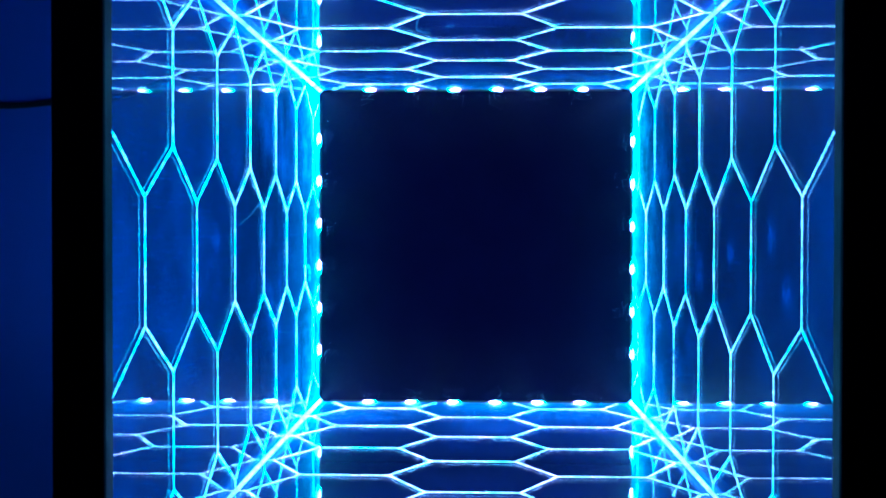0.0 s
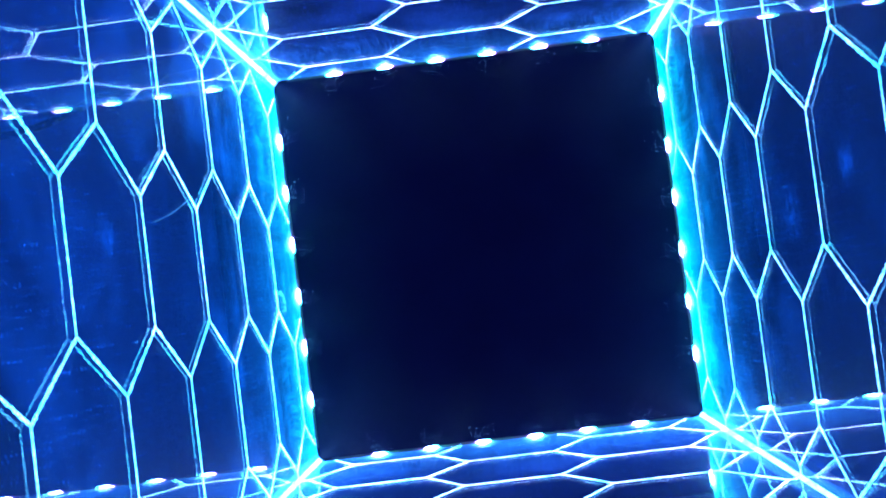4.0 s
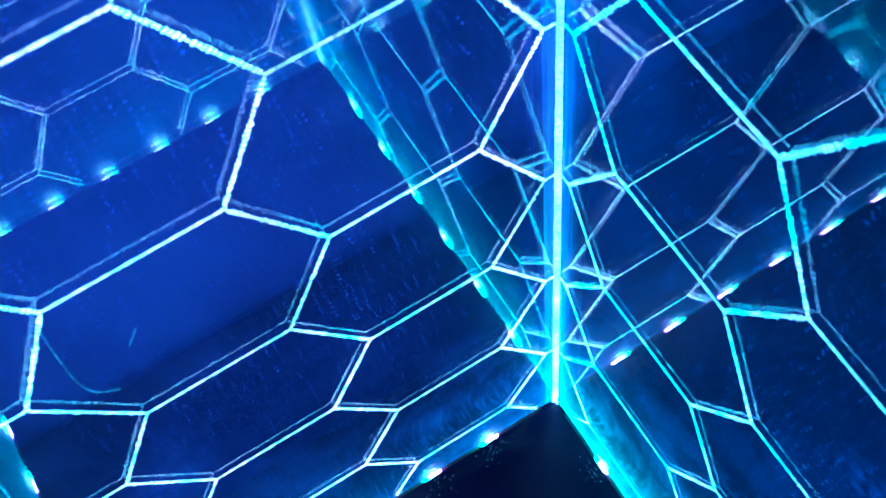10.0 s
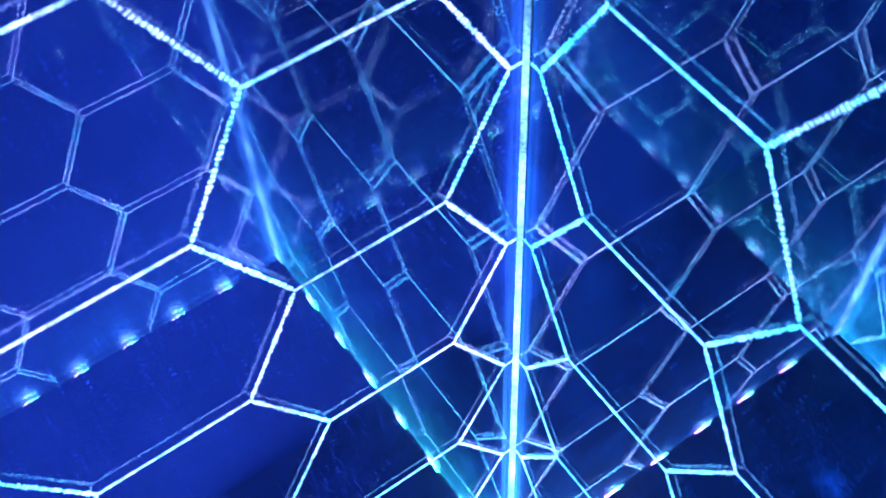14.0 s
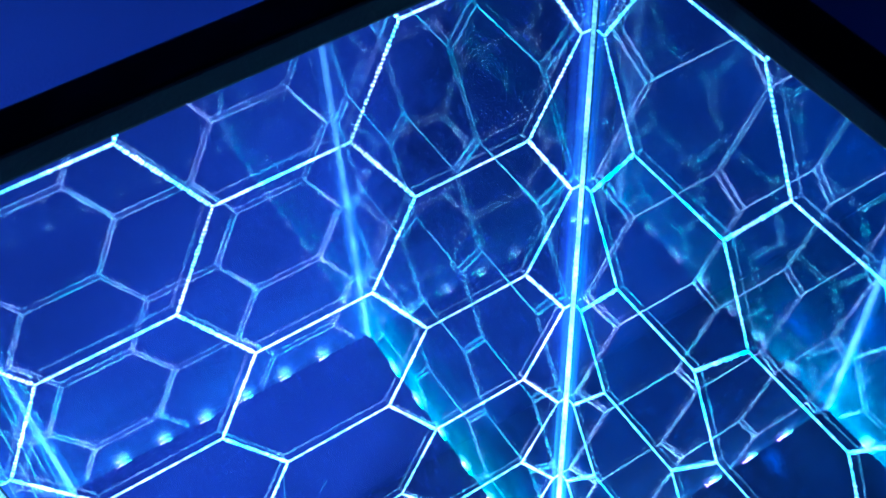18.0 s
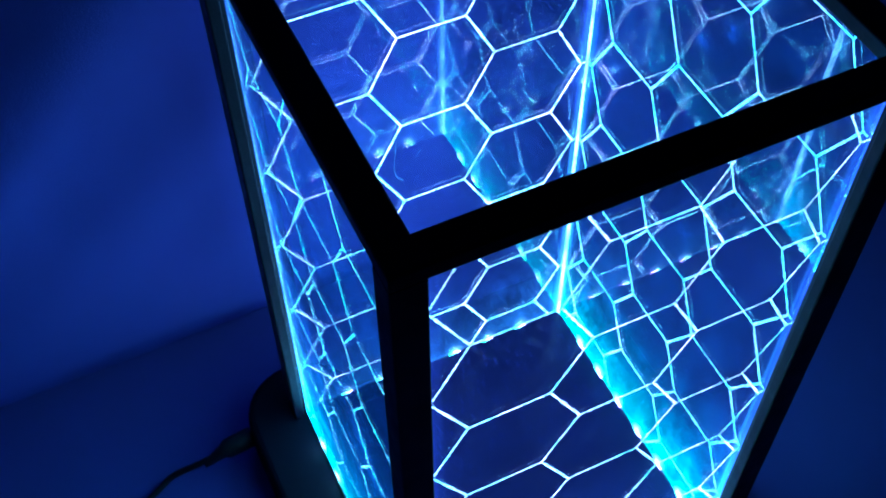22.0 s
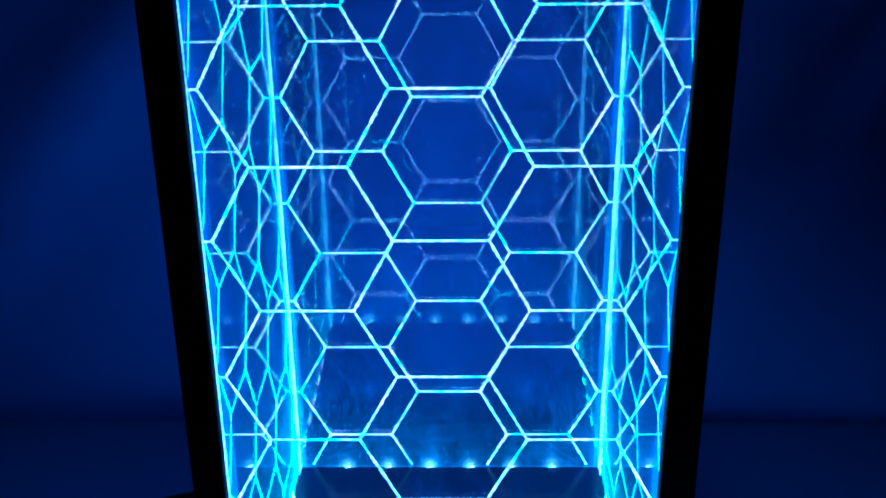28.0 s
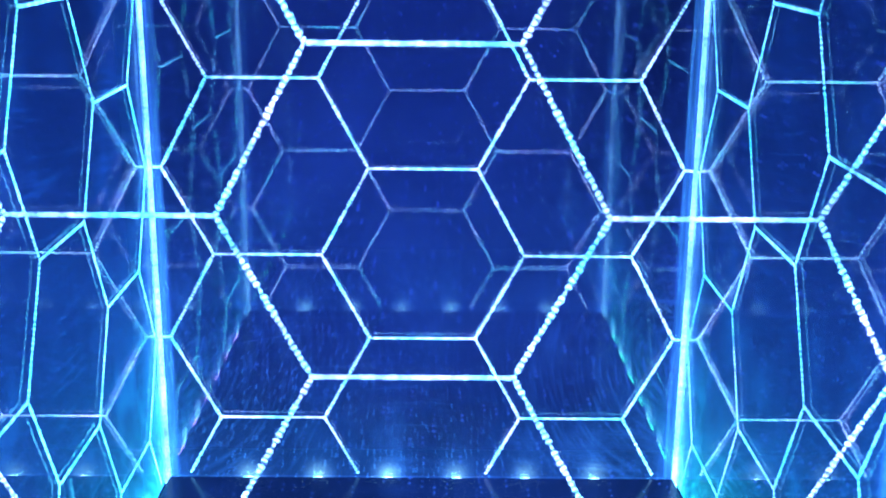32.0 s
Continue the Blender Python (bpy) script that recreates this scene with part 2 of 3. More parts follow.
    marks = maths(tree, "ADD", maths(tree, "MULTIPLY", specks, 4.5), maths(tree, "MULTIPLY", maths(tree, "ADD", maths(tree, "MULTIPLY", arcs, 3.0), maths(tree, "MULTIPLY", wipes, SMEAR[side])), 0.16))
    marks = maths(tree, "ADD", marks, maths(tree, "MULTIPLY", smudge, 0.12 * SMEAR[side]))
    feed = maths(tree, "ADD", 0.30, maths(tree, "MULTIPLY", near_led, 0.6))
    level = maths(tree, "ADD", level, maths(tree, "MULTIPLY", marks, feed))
    for u, z, size in BLOT.get(side, ()):
        du, dz = maths(tree, "SUBTRACT", split.outputs[0], u), maths(tree, "SUBTRACT", split.outputs[2], z)
        far = maths(tree, "ADD", maths(tree, "MULTIPLY", du, du), maths(tree, "MULTIPLY", dz, dz))
        blot = maths(tree, "POWER", 2.718, maths(tree, "MULTIPLY", far, -1 / size ** 2))
        patchy = ramp(tree, noise_node(tree, 420, 3, 0.6, place).outputs["Fac"], 0.38, 0.68, 0.0, 1.0)
        level = maths(tree, "ADD", level, maths(tree, "MULTIPLY", maths(tree, "MULTIPLY", blot, patchy), 0.28))
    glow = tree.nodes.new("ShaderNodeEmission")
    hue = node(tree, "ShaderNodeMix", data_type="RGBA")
    hue.inputs[6].default_value = (*SHEET_GLOW[side], 1)
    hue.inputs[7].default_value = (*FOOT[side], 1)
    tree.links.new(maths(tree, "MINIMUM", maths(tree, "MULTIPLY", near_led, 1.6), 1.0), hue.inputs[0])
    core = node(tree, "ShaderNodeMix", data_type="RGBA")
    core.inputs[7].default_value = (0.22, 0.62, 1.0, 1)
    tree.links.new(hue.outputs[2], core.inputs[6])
    tree.links.new(maths(tree, "MULTIPLY", led_halo, 0.8), core.inputs[0])
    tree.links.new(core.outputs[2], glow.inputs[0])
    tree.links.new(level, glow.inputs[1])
    graze = tree.nodes.new("ShaderNodeLayerWeight")
    graze.inputs["Blend"].default_value = 0.5
    gleam = tree.nodes.new("ShaderNodeBsdfGlossy")
    gleam.inputs["Roughness"].default_value = 0.38
    dusty = tree.nodes.new("ShaderNodeMixShader")
    tree.links.new(maths(tree, "MULTIPLY", maths(tree, "POWER", graze.outputs["Facing"], 5.0), 0.12), dusty.inputs[0])
    tree.links.new(mix.outputs[0], dusty.inputs[1])
    tree.links.new(gleam.outputs[0], dusty.inputs[2])
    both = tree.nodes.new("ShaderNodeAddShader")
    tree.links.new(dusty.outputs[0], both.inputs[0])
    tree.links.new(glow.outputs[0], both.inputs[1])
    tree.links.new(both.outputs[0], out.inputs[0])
    return mat


def lit(name, colour, strength, grain=0.0, grain_scale=2200, fade=0.0):
    """Frosted acrylic with the light fed into it painted as emission; grain: speckle of the engraving; fade: painted
    dimmer far from the LEDs.
    """
    mat, tree, out = nodes_of(name)
    e = tree.nodes.new("ShaderNodeEmission")
    e.inputs[0].default_value = (*colour, 1)
    e.inputs[1].default_value = strength
    tree.links.new(e.outputs[0], out.inputs[0])
    if grain:
        coord = tree.nodes.new("ShaderNodeNewGeometry").outputs["Position"]
        fine = ramp(tree, noise_node(tree, grain_scale, 1, 0.5, coord).outputs["Fac"], 0.35, 0.68, 1 - grain, 1 + grain * 1.4)
        slow = ramp(tree, noise_node(tree, 90, 2, 0.5, coord).outputs["Fac"], 0.3, 0.7, 0.35, 1.55)
        level = maths(tree, "MULTIPLY", fine, slow)
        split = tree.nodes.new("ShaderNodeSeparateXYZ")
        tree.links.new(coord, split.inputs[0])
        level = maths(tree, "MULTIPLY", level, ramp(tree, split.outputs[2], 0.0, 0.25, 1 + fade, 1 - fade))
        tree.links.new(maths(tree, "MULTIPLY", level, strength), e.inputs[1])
    return mat


def corner_haze(name, colour, strength):
    """Cloudy see-through strip with painted glow: fine upright streaks of emission that fade up the corner."""
    mat, tree, out = nodes_of(name)
    coord = tree.nodes.new("ShaderNodeTexCoord").outputs["Object"]
    fine_map = node(tree, "ShaderNodeMapping")
    fine_map.inputs["Scale"].default_value = (2200, 2200, 22)
    tree.links.new(coord, fine_map.inputs[0])
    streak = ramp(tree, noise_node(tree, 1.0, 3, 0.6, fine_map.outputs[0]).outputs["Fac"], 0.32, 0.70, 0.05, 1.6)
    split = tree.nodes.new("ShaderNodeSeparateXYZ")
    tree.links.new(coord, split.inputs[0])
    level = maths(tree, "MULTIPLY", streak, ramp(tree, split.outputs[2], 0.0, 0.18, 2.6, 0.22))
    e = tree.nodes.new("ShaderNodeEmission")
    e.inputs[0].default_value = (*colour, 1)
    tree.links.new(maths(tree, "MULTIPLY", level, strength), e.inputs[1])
    clear = tree.nodes.new("ShaderNodeBsdfTransparent")
    both = tree.nodes.new("ShaderNodeAddShader")
    tree.links.new(clear.outputs[0], both.inputs[0])
    tree.links.new(e.outputs[0], both.inputs[1])
    tree.links.new(both.outputs[0], out.inputs[0])
    return mat


def engraved(name, colour, strength, bead, depth):
    """Engraved stroke with the light it catches painted as emission: beads along its length, pink and cyan tinges,
    dimmer far from the LEDs.
    """
    mat, tree, out = nodes_of(name)
    e = tree.nodes.new("ShaderNodeEmission")
    tree.links.new(e.outputs[0], out.inputs[0])
    where = tree.nodes.new("ShaderNodeNewGeometry").outputs["Position"]
    local = tree.nodes.new("ShaderNodeTexCoord").outputs["Object"]
    along, up = node(tree, "ShaderNodeSeparateXYZ"), node(tree, "ShaderNodeSeparateXYZ")
    tree.links.new(local, along.inputs[0])
    tree.links.new(where, up.inputs[0])
    wander = ramp(tree, noise_node(tree, 900, 2, 0.6, where).outputs["Fac"], 0.0, 1.0, -4.0, 4.0)
    wave = maths(tree, "SINE", maths(tree, "ADD", maths(tree, "MULTIPLY", along.outputs[0], 2 * math.pi / bead), wander), 0.0)
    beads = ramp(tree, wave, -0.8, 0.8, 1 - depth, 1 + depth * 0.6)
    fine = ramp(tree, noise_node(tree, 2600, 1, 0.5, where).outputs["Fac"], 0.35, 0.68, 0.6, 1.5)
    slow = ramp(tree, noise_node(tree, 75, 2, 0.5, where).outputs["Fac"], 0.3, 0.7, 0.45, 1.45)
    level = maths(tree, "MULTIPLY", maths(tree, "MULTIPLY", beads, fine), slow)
    # painted fall-off of the LED light with height
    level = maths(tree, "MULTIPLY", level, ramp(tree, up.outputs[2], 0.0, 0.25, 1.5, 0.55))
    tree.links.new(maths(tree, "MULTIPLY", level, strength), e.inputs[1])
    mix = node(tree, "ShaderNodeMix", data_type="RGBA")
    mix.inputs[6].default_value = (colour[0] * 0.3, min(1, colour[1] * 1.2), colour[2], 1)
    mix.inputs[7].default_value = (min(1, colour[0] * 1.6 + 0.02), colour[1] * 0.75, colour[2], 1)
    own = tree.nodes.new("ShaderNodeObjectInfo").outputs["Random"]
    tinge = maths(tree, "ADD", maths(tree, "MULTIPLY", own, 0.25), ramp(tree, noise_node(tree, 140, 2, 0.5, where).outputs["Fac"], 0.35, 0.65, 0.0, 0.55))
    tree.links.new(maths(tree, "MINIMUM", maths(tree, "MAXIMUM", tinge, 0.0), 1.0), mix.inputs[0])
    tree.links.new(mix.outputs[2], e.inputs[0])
    return mat


def led_light(name, colour, strength):
    """LED of three dies: red, green and blue light beside one another."""
    mat, tree, out = nodes_of(name)
    e = tree.nodes.new("ShaderNodeEmission")
    e.inputs[1].default_value = strength
    tree.links.new(e.outputs[0], out.inputs[0])
    split = node(tree, "ShaderNodeSeparateXYZ")
    tree.links.new(tree.nodes.new("ShaderNodeTexCoord").outputs["Object"], split.inputs[0])
    dies = tree.nodes.new("ShaderNodeValToRGB")
    dies.color_ramp.elements[0].position, dies.color_ramp.elements[1].position = 0.12, 0.88
    dies.color_ramp.elements[0].color = (colour[0] * 2.6, colour[1] * 0.35, colour[2], 1)
    dies.color_ramp.elements[1].color = (colour[0] * 0.3, min(1, colour[1] * 1.7), colour[2] * 0.75, 1)
    core = dies.color_ramp.elements.new(0.5)
    core.color = (*colour, 1)
    tree.links.new(ramp(tree, split.outputs[0], -0.0028, 0.0028), dies.inputs[0])
    tree.links.new(dies.outputs[0], e.inputs[0])
    return mat


LINE = {"front": 1.25, "right": 1.0, "back": 1.0, "left": 1.5}
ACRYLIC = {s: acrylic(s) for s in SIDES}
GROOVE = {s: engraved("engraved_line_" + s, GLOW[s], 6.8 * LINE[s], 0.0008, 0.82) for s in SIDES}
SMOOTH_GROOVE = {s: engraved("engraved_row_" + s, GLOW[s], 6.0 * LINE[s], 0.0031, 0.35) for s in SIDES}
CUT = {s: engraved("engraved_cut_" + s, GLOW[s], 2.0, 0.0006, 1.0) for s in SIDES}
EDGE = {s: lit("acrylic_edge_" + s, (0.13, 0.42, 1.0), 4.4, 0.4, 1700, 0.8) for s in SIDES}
CORNER_GLOW = corner_haze("corner_glow_streaks", (0.03, 0.26, 1.0), 0.5)
LED = {s: led_light("led_" + s, LED_LIGHT[s], LED_POWER) for s in SIDES}
BLACK_FRAME = surface("black_frame_plastic", (0.006, 0.004, 0.010), 0.5, 0.2, 0.3, 120, 0.15, 900)
BASE_PLASTIC = surface("dark_base_plastic", (0.006, 0.004, 0.009), 0.7, 0.06, 0.2, 90, 0.3, 1500)
FLOOR_GLOSS = surface("glossy_black_acrylic", (0.008, 0.003, 0.020), 0.20, 0.14, 0.3, 60, 0.0, 400, 0.06)
STRIP_WHITE = surface("led_strip_board", (0.05, 0.05, 0.05), 0.5, 0.4, 0.15, 200)
CORD_RUBBER = surface("black_rubber", (0.012, 0.012, 0.012), 0.5, 0.4, 0.3, 200, 0.2, 1200)
SHEET = surface("blue_cotton_sheet", (0.10, 0.105, 0.38), 0.9, 0.1, 0.10, 14, 0.35, 1600, 0.05)
DRAPE = surface("blue_hanging_fabric", (0.075, 0.09, 0.42), 0.9, 0.1, 0.14, 9, 0.35, 1400, 0.05)
DUST = surface("pale_dust", (0.8, 0.8, 0.8), 0.8, 0.3, 0.1, 400)
WALL_PAINT = surface("matt_wall_paint", (0.35, 0.35, 0.36), 0.9, 0.2, 0.08, 6, 0.2, 300, 0.05)
WOOD = surface("brown_wood", (0.16, 0.09, 0.05), 0.5, 0.4, 0.35, 18, 0.2, 300)


# ---- builders ----
def mesh_of(name, bm, mat, smooth=False):
    bmesh.ops.recalc_face_normals(bm, faces=bm.faces)
    data = bpy.data.meshes.new(name)
    bm.to_mesh(data)
    bm.free()
    data.materials.append(mat)
    for f in data.polygons:
        f.use_smooth = smooth
    return data


def empty(name, at):
    ob = new(name)
    ob.location = at
    return ob


def hang(ob, parent):
    """Parent ob, whose pose is given in world axes, under a thing or part."""
    ob.parent = parent
    ob.matrix_parent_inverse = WORLD_POSE[parent.name].inverted()
    WORLD_POSE[ob.name] = ob.matrix_basis.copy()
    return ob


WORLD_POSE = {}


def thing(name, at, label, category, group="", kind=""):
    ob = empty(name, at)
    WORLD_POSE[ob.name] = Matrix.Translation(at)
    return tagged(ob, label, category, group, kind)


def part(name, bm, mat, parent, label="", m=None, smooth=False):
    data = bm if isinstance(bm, bpy.types.Mesh) else mesh_of(name, bm, mat, smooth)
    ob = new(name, data)
    ob.matrix_basis = m or Matrix()
    hang(ob, parent)
    return tagged(ob, label)


def box(x0, y0, z0, x1, y1, z1, bevel=0.0, segments=2):
    bm = bmesh.new()
    bmesh.ops.create_cube(bm, size=1)
    for v in bm.verts:
        v.co = Vector((x0 if v.co.x < 0 else x1, y0 if v.co.y < 0 else y1, z0 if v.co.z < 0 else z1))
    if bevel:
        bmesh.ops.bevel(bm, geom=bm.edges[:], offset=bevel, segments=segments, profile=0.6, affect="EDGES")
    return bm


def rounded_slab(half, z0, z1, radius, bevel, steps=8):
    """Square slab with rounded upright corners and softened edges."""
    bm = bmesh.new()
    ring = []
    for k, (sx, sy) in enumerate(((1, 1), (-1, 1), (-1, -1), (1, -1))):
        for i in range(steps + 1):
            a = radians(90 * k + 90 * i / steps)
            ring.append(((half - radius) * sx + radius * math.cos(a), (half - radius) * sy + radius * math.sin(a)))
    verts = [bm.verts.new((x, y, z0)) for x, y in ring]
    face = bm.faces.new(verts)
    top = bmesh.ops.extrude_face_region(bm, geom=[face])
    for v in top["geom"]:
        if isinstance(v, bmesh.types.BMVert):
            v.co.z = z1
    edges = [e for e in bm.edges if abs(e.verts[0].co.z - e.verts[1].co.z) < 1e-6]
    bmesh.ops.bevel(bm, geom=edges, offset=bevel, segments=3, profile=0.5, affect="EDGES")
    return bm


def tube(points, radii, sides=10):
    """Round tube along points, with a radius at each."""
    bm = bmesh.new()
    rings = []
    for k, p in enumerate(points):
        p = Vector(p)
        ahead = Vector(points[min(k + 1, len(points) - 1)]) - Vector(points[max(k - 1, 0)])
        q = ahead.to_track_quat("Z", "Y")
        r = radii[k] if isinstance(radii, (list, tuple)) else radii
        rings.append([bm.verts.new(p + q @ Vector((r * math.cos(2 * math.pi * i / sides), r * math.sin(2 * math.pi * i / sides), 0))) for i in range(sides)])
    for a, b in zip(rings, rings[1:]):
        for i in range(sides):
            bm.faces.new((a[i], a[(i + 1) % sides], b[(i + 1) % sides], b[i]))
    bm.faces.new(rings[0][::-1])
    bm.faces.new(rings[-1])
    return bm


def spline(points, steps=12):
    """Smooth run through points (Catmull-Rom)."""
    pts = [Vector(p) for p in points]
    pts = [2 * pts[0] - pts[1]] + pts + [2 * pts[-1] - pts[-2]]
    run = []
    for a, b, c, d in zip(pts, pts[1:], pts[2:], pts[3:]):
        for i in range(steps):
            t = i / steps
            run.append(0.5 * (2 * b + (c - a) * t + (2 * a - 5 * b + 4 * c - d) * t * t + (3 * b - 3 * c + d - a) * t ** 3))
    return run + [pts[-2]]


def grid_sheet(nx, ny, place):
    """Sheet of nx by ny quads; place(u, v) gives each point for u, v in 0..1."""
    bm = bmesh.new()
    rows = [[bm.verts.new(place(i / nx, j / ny)) for i in range(nx + 1)] for j in range(ny + 1)]
    for a, b in zip(rows, rows[1:]):
        for i in range(nx):
            bm.faces.new((a[i], a[i + 1], b[i + 1], b[i]))
    return bm


# ---- the room: shell, table, cloth, backdrop ----
def structure(name, bm, mat, label, smooth=False):
    ob = new(name, mesh_of(name, bm, mat, smooth))
    return tagged(ob, label, name.split("_")[0], kind="structure")


ROOM = 1.6
structure("floor", box(-ROOM, -ROOM, -0.80, ROOM, ROOM, -0.77), WOOD, "dark brown wooden floor of the dark room")
structure("ceiling", box(-ROOM, -ROOM, 1.7, ROOM, ROOM, 1.75), WALL_PAINT, "plain ceiling of the dark room")
structure("wall_north", box(-ROOM, ROOM, -0.77, ROOM, ROOM + 0.1, 1.7), WALL_PAINT, "plain painted wall behind the backdrop")
structure("wall_south", box(-ROOM, -ROOM - 0.1, -0.77, ROOM, -ROOM, 1.7), WALL_PAINT, "plain painted wall in the dark")
structure("wall_east", box(ROOM, -ROOM, -0.77, ROOM + 0.1, ROOM, 1.7), WALL_PAINT, "plain painted wall in the dark")
structure("wall_west", box(-ROOM - 0.1, -ROOM, -0.77, -ROOM, ROOM, 1.7), WALL_PAINT, "plain painted wall in the dark")

table = thing("table", (0, 0, -0.77), "brown wooden table hidden under a blue cloth", "table")
part("tabletop", box(-0.8, -0.5, -0.065, 0.8, 0.32, -0.0365, 0.003), WOOD, table)
for sx in (-0.74, 0.74):
    for sy in (-0.44, 0.26):
        part("leg", box(sx - 0.025, sy - 0.025, -0.77, sx + 0.025, sy + 0.025, -0.065, 0.003), WOOD, table)


def cloth_height(x, y):
    far = max(0.0, math.hypot(x, y) - 0.14)
    w = noise.noise((x * 5.5 + 3, y * 9, 0.3)) * 0.6 + noise.noise((x * 13 + y * 9, y * 5, 2.1)) * 0.25
    return TABLE_Z + 0.010 * w * min(1.0, far * 6)


def cloth_point(u, v):
    x, y = -0.8 + 1.6 * u, -0.5 + 0.82 * v
    return (x, y, max(TABLE_Z - 0.0035, cloth_height(x, y)))


cloth = new("tablecloth", mesh_of("tablecloth", grid_sheet(150, 90, cloth_point), SHEET, True))
tagged(cloth, "blue cotton cloth lying softly wrinkled on the table", "cloth")


def drape_point(u, v):
    x, z = -0.8 + 1.6 * u, -0.0335 + 1.15 * v ** 1.7
    tuck = 0.008 * max(0.0, 1 - (z - TABLE_Z) / (0.022 + 0.012 * math.exp(-((x + 0.15) / 0.06) ** 2))) ** 2
    n, along = 0.755 * (x + 0.18) - 0.655 * (z - 0.137), 0.655 * (x + 0.18) + 0.755 * (z - 0.137)
    fold = 0.038 * noise.noise((n * 8.5, along * 1.8, 5.4)) + 0.026 * noise.noise((n * 19, along * 3.0 - x * 4, 8.0)) + 0.004 * noise.noise((n * 45, along * 8, 1.0))
    tied = min(1.0, 0.10 + max(0.0, z) * 6.0)
    back = 0.60 * max(0.0, x - 0.04) * min(1.0, max(0.0, z + 0.02) * 9.0) * max(0.0, min(1.0, (0.34 - z) / 0.2))
    return (x, 0.132 - 0.02 * v + tuck + back + fold * tied, z)


drape = new("backdrop_fabric", mesh_of("backdrop_fabric", grid_sheet(170, 90, drape_point), DRAPE, True))
solid = drape.modifiers.new("thickness", "SOLIDIFY")
solid.thickness, solid.offset = 0.0015, 1
tagged(drape, "blue fabric backdrop hanging in soft folds behind the lamp", "curtain", kind="structure")

# ---- the lamp ----
lamp = thing("honeycomb_lamp", (0, 0, TABLE_Z), "square acrylic table lamp with black frame and glowing blue honeycomb engraving", "lamp")
part("base", rounded_slab(0.0872, TABLE_Z, -0.0045, 0.024, 0.003), BASE_PLASTIC, lamp, "dark plastic base with rounded corners", smooth=False)
part("inner_floor", box(-0.0592, -0.0592, -0.0032, 0.0592, 0.0592, 0.0, 0.0002), FLOOR_GLOSS, lamp, "glossy black inner floor plate")

for side in SIDES:
    rot = turn(side)
    # upright angle post at the corner to the left of each side, and the rail over it
    post = bmesh.new()
    lip = -0.0582 if side == "right" else -0.0590
    outline = [(-0.0678, -0.0678), (-0.0590, -0.0678), (-0.0590, -0.0637), (-0.0637, -0.0637), (-0.0637, lip), (-0.0678, lip)]
    low = [post.verts.new((x, y, -0.0044)) for x, y in outline]
    high = [post.verts.new((x, y, RIM_LOW - 0.0001)) for x, y in outline]
    post.faces.new(low[::-1])
    post.faces.new(high)
    for i in range(6):
        post.faces.new((low[i], low[(i + 1) % 6], high[(i + 1) % 6], high[i]))
    upright = [e for e in post.edges if abs(e.verts[0].co.z - e.verts[1].co.z) > 0.1]
    bmesh.ops.bevel(post, geom=upright, offset=0.0006, segments=2, profile=0.5, affect="EDGES")
    part("post", post, BLACK_FRAME, lamp, "matt black corner post", rot)
    rail = bmesh.new()
    foot = [(-0.0678, -0.0678), (0.0678, -0.0678), (0.0590, -0.0590), (-0.0590, -0.0590)]
    low = [rail.verts.new((x, y, RIM_LOW)) for x, y in foot]
    high = [rail.verts.new((x, y, RIM_TOP)) for x, y in foot]
    rail.faces.new(low[::-1])
    rail.faces.new(high)
    for i in range(4):
        rail.faces.new((low[i], low[(i + 1) % 4], high[(i + 1) % 4], high[i]))
    long_edges = [e for e in rail.edges if abs(e.verts[0].co.x - e.verts[1].co.x) > 0.1]
    bmesh.ops.bevel(rail, geom=long_edges, offset=0.0007, segments=2, profile=0.5, affect="EDGES")
    part("top_rail", rail, BLACK_FRAME, lamp, "matt black top rail", rot)

# engraved honeycomb: edge length, slant run, row pitch and height of the first full row
A, C, P, Z0 = 0.02398, 0.01064, 0.03932, 0.03452


def groove_mesh(length, seed, mats, level):
    """An engraved stroke along x: a bright mouth on the face and a ragged cut that runs into the sheet; level: a stroke along the rows."""
    rnd = random.Random(seed)
    count = max(8, int(length / 0.00032))
    bm = bmesh.new()
    rows, cuts = [], []
    for i in range(count + 1):
        x = -length / 2 + length * i / count
        w = (0.00026 if level else 0.00028) * (1 + (0.3 if level else 1.1) * (rnd.random() - 0.5))
        off = (0.00004 if level else 0.00010) * (rnd.random() - 0.5)
        rows.append([bm.verts.new((x, -0.00004, off - w)), bm.verts.new((x, 0.00004, off)), bm.verts.new((x, -0.00004, off + w))])
        deep = (0.00018 + 0.00010 * rnd.random()) if level else (0.00025 + 0.00050 * rnd.random())
        cuts.append([bm.verts.new((x, -0.00012, off)), bm.verts.new((x + 0.0001 * rnd.random(), -deep, off))])
    for a, b in zip(rows, rows[1:]):
        bm.faces.new((a[0], b[0], b[1], a[1]))
        bm.faces.new((a[1], b[1], b[2], a[2]))
    for a, b in zip(cuts, cuts[1:]):
        bm.faces.new((a[0], b[0], b[1], a[1])).material_index = 1
    data = bpy.data.meshes.new("engraved_line")
    bm.to_mesh(data)
    bm.free()
    for mat in mats:
        data.materials.append(mat)
    return data


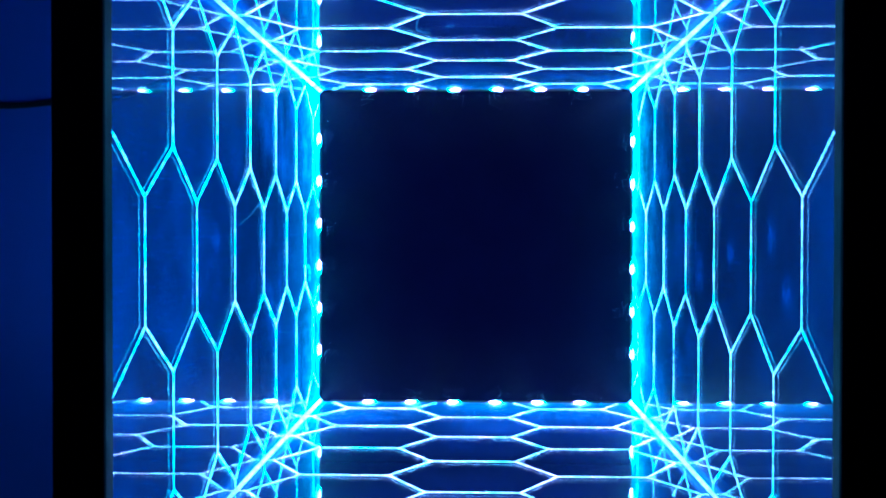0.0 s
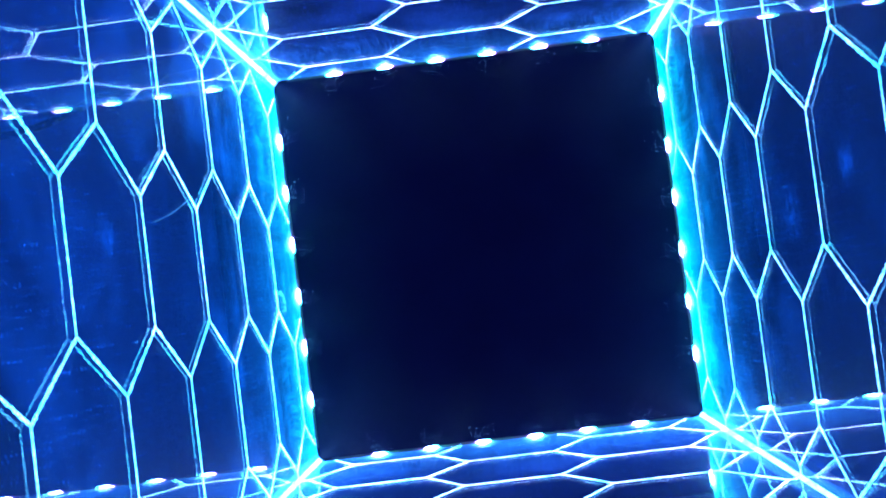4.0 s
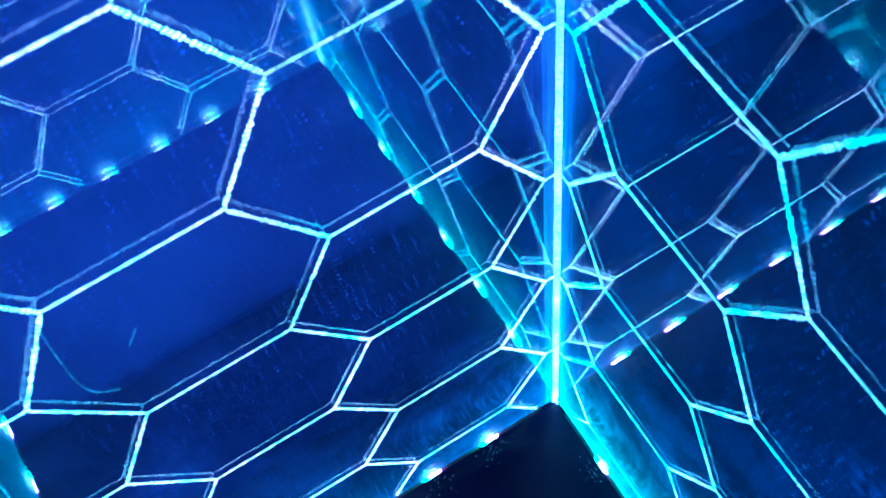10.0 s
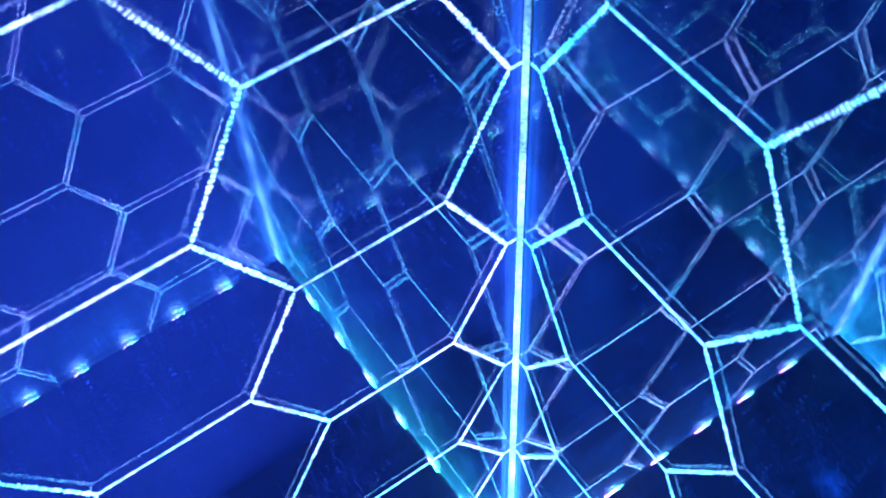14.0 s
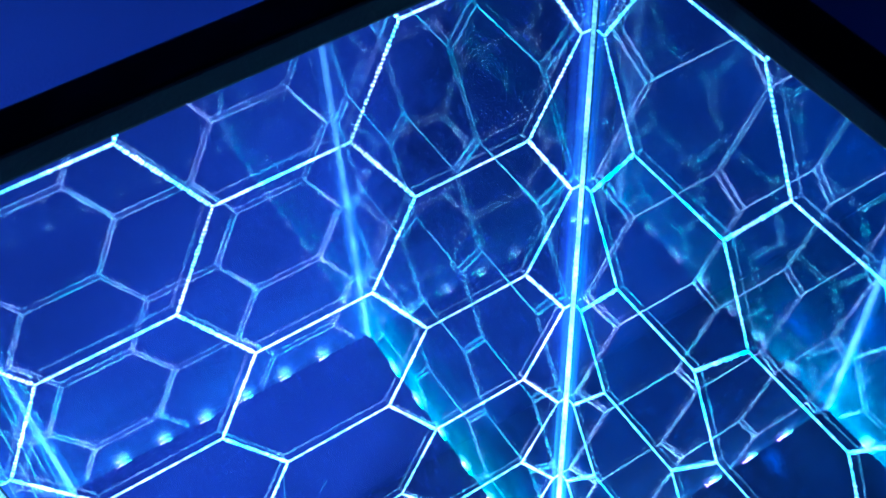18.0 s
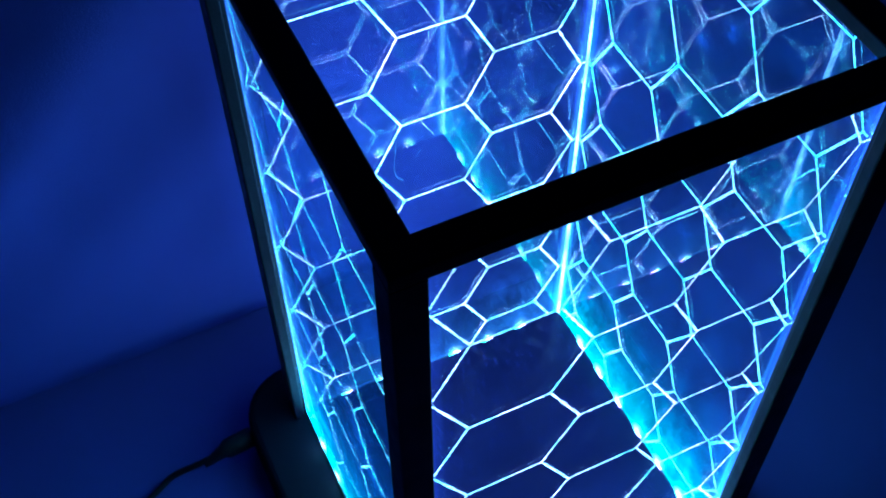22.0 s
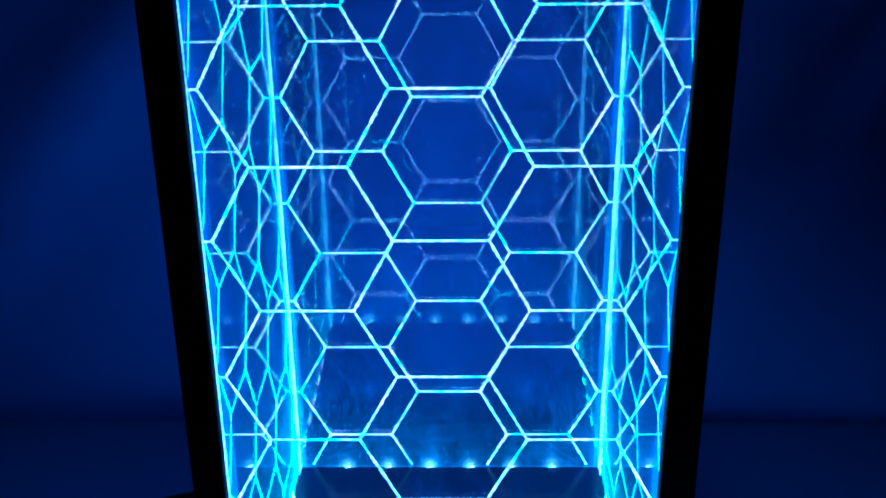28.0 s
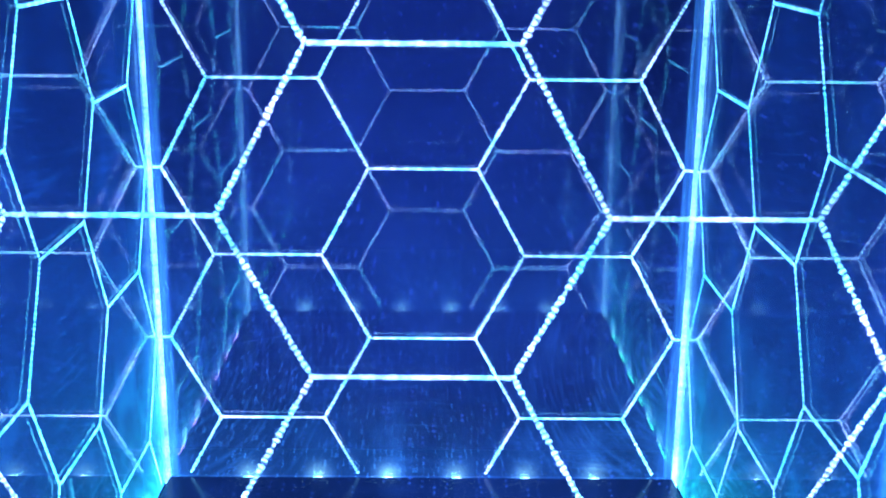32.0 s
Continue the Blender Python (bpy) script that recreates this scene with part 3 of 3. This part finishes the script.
def strokes():
    """All strokes of one panel as pairs of points (u, z)."""
    top, bottom = RIM_LOW - 0.0004, 0.0008
    found = []

    def stroke(u0, z0, u1, z1):
        if z0 > z1:
            u0, z0, u1, z1 = u1, z1, u0, z0
        if z0 > top or z1 < bottom:
            return
        if z0 < bottom:
            u0, z0 = u0 + (u1 - u0) * (bottom - z0) / (z1 - z0), bottom
        if z1 > top:
            u1, z1 = u0 + (u1 - u0) * (top - z0) / (z1 - z0), top
        found.append((u0, z0, u1, z1))

    for k in range(-1, 7):
        z = Z0 + P * k
        h = z + P / 2
        stroke(-A / 2, z, A / 2, z)
        for s in (-1, 1):
            inner, outer, tip = s * (A / 2 + C), s * (1.5 * A + C), s * (1.5 * A + 2 * C)
            stroke(inner, h, outer, h)
            stroke(s * A / 2, z, inner, h)
            stroke(s * A / 2, z + P, inner, h)
            stroke(tip, z, s * 0.0589, z)
            stroke(tip, z, outer, h)
            stroke(tip, z + P, outer, h)
    return found


STROKES = strokes()
PANELS = {}
for side in SIDES:
    rot = turn(side)
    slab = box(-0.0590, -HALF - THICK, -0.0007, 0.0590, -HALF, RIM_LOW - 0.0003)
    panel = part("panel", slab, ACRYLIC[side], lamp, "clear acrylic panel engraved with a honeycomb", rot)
    PANELS[side] = panel
    panel.visible_shadow = False
    shared = {}
    for n, (u0, z0, u1, z1) in enumerate(STROKES):
        length = math.hypot(u1 - u0, z1 - z0)
        level = abs(z1 - z0) < 1e-6
        key = (round(length, 4), level, n % 3)
        if key not in shared:
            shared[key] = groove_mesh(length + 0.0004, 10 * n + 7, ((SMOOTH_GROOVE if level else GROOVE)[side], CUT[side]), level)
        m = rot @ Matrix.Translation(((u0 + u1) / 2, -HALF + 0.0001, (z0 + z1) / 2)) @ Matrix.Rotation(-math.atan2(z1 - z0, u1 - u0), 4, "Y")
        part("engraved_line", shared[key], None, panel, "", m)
    # frosted upright edge of the panel, its glow painted and wider at the foot, in the corner beside the post
    edge = bmesh.new()
    tri = [(-0.0594, -0.0601), (-0.0599, -0.0596), (-0.0606, -0.0606)]
    wide = [(-0.0591, -0.0601), (-0.0601, -0.0591), (-0.0606, -0.0606)]
    low = [edge.verts.new((x, y, -0.004)) for x, y in wide]
    high = [edge.verts.new((x, y, RIM_LOW - 0.0003)) for x, y in tri]
    edge.faces.new(low[::-1])
    edge.faces.new(high)
    for i in range(3):
        edge.faces.new((low[i], low[(i + 1) % 3], high[(i + 1) % 3], high[i]))
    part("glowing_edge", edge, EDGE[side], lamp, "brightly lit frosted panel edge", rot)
    # strip added for the hazy beam in the corner, its light painted as emission
    haze_strip = bmesh.new()
    side_a, side_b = Vector((-0.0571, -0.0599, 0)), Vector((-0.0599, -0.0571, 0))
    columns = []
    for i in range(9):
        p = side_a.lerp(side_b, i / 8)
        sag = 0.0004 * math.sin(math.pi * i / 8)
        columns.append([haze_strip.verts.new((p.x - sag, p.y - sag, z)) for z in (0.0002, RIM_LOW - 0.0006)])
    for a, b in zip(columns, columns[1:]):
        haze_strip.faces.new((a[0], b[0], b[1], a[1]))
    part("corner_glow", haze_strip, CORNER_GLOW, lamp, "cloudy see-through strip of painted corner glow", rot, True)
    # strip of six LEDs at the foot of the panel
    strip = part("led_strip", box(-0.0560, -0.0628, -0.0044, 0.0560, -0.0592, -0.0033, 0.0002), STRIP_WHITE, lamp, "narrow strip of six lit LEDs", rot)
    for i in range(6):
        bulb = bmesh.new()
        bmesh.ops.create_uvsphere(bulb, u_segments=10, v_segments=6, radius=1)
        for v in bulb.verts:
            v.co = Vector((v.co.x * 0.0027, v.co.y * 0.0014, max(0.0, v.co.z) * 0.0029))
        if i == 0:
            led_mesh = mesh_of("led", bulb, LED[side], True)
        else:
            bulb.free()
        part("led", led_mesh, None, strip, "", rot @ Matrix.Translation(((i - 2.5) * LED_STEP, -0.0607, -0.0032)))

# ---- power cord ----
cord = thing("power_cord", (-0.10, 0.066, TABLE_Z), "thin black power cord with barrel plug lying on the cloth", "cable")
run = spline([(-0.104, 0.0655, -0.0190), (-0.114, 0.0665, -0.0215), (-0.125, 0.0690, -0.0275), (-0.136, 0.0650, -0.0300), (-0.152, 0.0605, -0.0300),
              (-0.172, 0.0590, -0.0300), (-0.188, 0.0575, -0.0300), (-0.204, 0.0570, -0.0300), (-0.224, 0.0535, -0.0300), (-0.240, 0.0420, -0.0300),
              (-0.252, 0.0400, -0.0300), (-0.275, 0.0400, -0.0300), (-0.36, 0.034, -0.0300), (-0.60, 0.05, -0.0300)])
part("cord", tube(run, 0.0014, 8), CORD_RUBBER, cord, smooth=True)
plug_run = [(-0.0870, 0.0665, -0.0165), (-0.0875, 0.0665, -0.0165), (-0.0990, 0.0660, -0.0175), (-0.1010, 0.0658, -0.0180), (-0.1100, 0.0650, -0.0212)]
part("plug", tube(plug_run, [0.0042, 0.0046, 0.0044, 0.0030, 0.0016], 14), CORD_RUBBER, cord, "black barrel plug pushed into the base", smooth=True)

# ---- dust on the inner floor beside the LEDs ----
rnd = random.Random(41)
grains = bmesh.new()
for side in SIDES:
    rot = turn(side)
    for i in range(6):
        for k in range(46):
            size = 0.00005 + 0.00009 * rnd.random() ** 2
            away = 0.0585 - abs(rnd.gauss(0, 0.0022))
            at = rot @ Vector(((i - 2.5) * LED_STEP + rnd.gauss(0, 0.0022), -away, size * 0.8))
            ring = [grains.verts.new(at + Vector((size * math.cos(a) * (0.7 + 0.6 * rnd.random()), size * math.sin(a), -size * 0.8))) for a in (0.3, 2.4, 4.5)]
            tip = grains.verts.new(at + Vector((0, 0, size * 0.5)))
            for a, b in zip(ring, ring[1:] + ring[:1]):
                grains.faces.new((a, b, tip))
dust = new("dust", mesh_of("dust", grains, DUST))
tagged(dust, "pale dust grains strewn along the black floor's rim", "dust", kind="stuff")

# ---- scratches, a smear and a glue run on the panels ----
SCRATCH = lit("scratched_acrylic", (0.05, 0.30, 1.0), 0.55, 0.5, 1500)
GLUE = lit("glue_run", (0.03, 0.45, 1.0), 1.3, 0.6, 900)


def mark(name, side, points, radii, mat, label):
    """Thin raised mark along points (u, z) on the inner face of a panel."""
    run = spline([(u, -HALF + 0.0002, z) for u, z in points], 6)
    k = len(run) - 1
    r = [radii[0] + (radii[1] - radii[0]) * i / k for i in range(k + 1)]
    bm = tube(run, r, 6)
    for v in bm.verts:
        v.co.y = -HALF + 0.0002 + (v.co.y + HALF - 0.0002) * 0.3
    part(name, bm, mat, PANELS[side], label, turn(side), True)


mark("scratch", "back", [(0.0137, 0.1490), (0.0147, 0.1407), (0.0153, 0.1322), (0.0145, 0.1276), (0.0120, 0.1248)], (0.00012, 0.00017), SCRATCH, "hooked hairline scratch")
mark("scratch", "back", [(0.0050, 0.1378), (0.0062, 0.1360), (0.0073, 0.1343)], (0.00012, 0.00008), SCRATCH, "short hairline scratch")
mark("scratch", "left", [(-0.0074, 0.1464), (-0.0100, 0.1330), (-0.0138, 0.1187)], (0.00010, 0.00010), SCRATCH, "short hairline scratch")
mark("glue_run", "left", [(0.0070, 0.0330), (0.0066, 0.0290), (0.0080, 0.0250), (0.0110, 0.0240), (0.0125, 0.0262)], (0.0005, 0.0010), GLUE, "dried glue run")
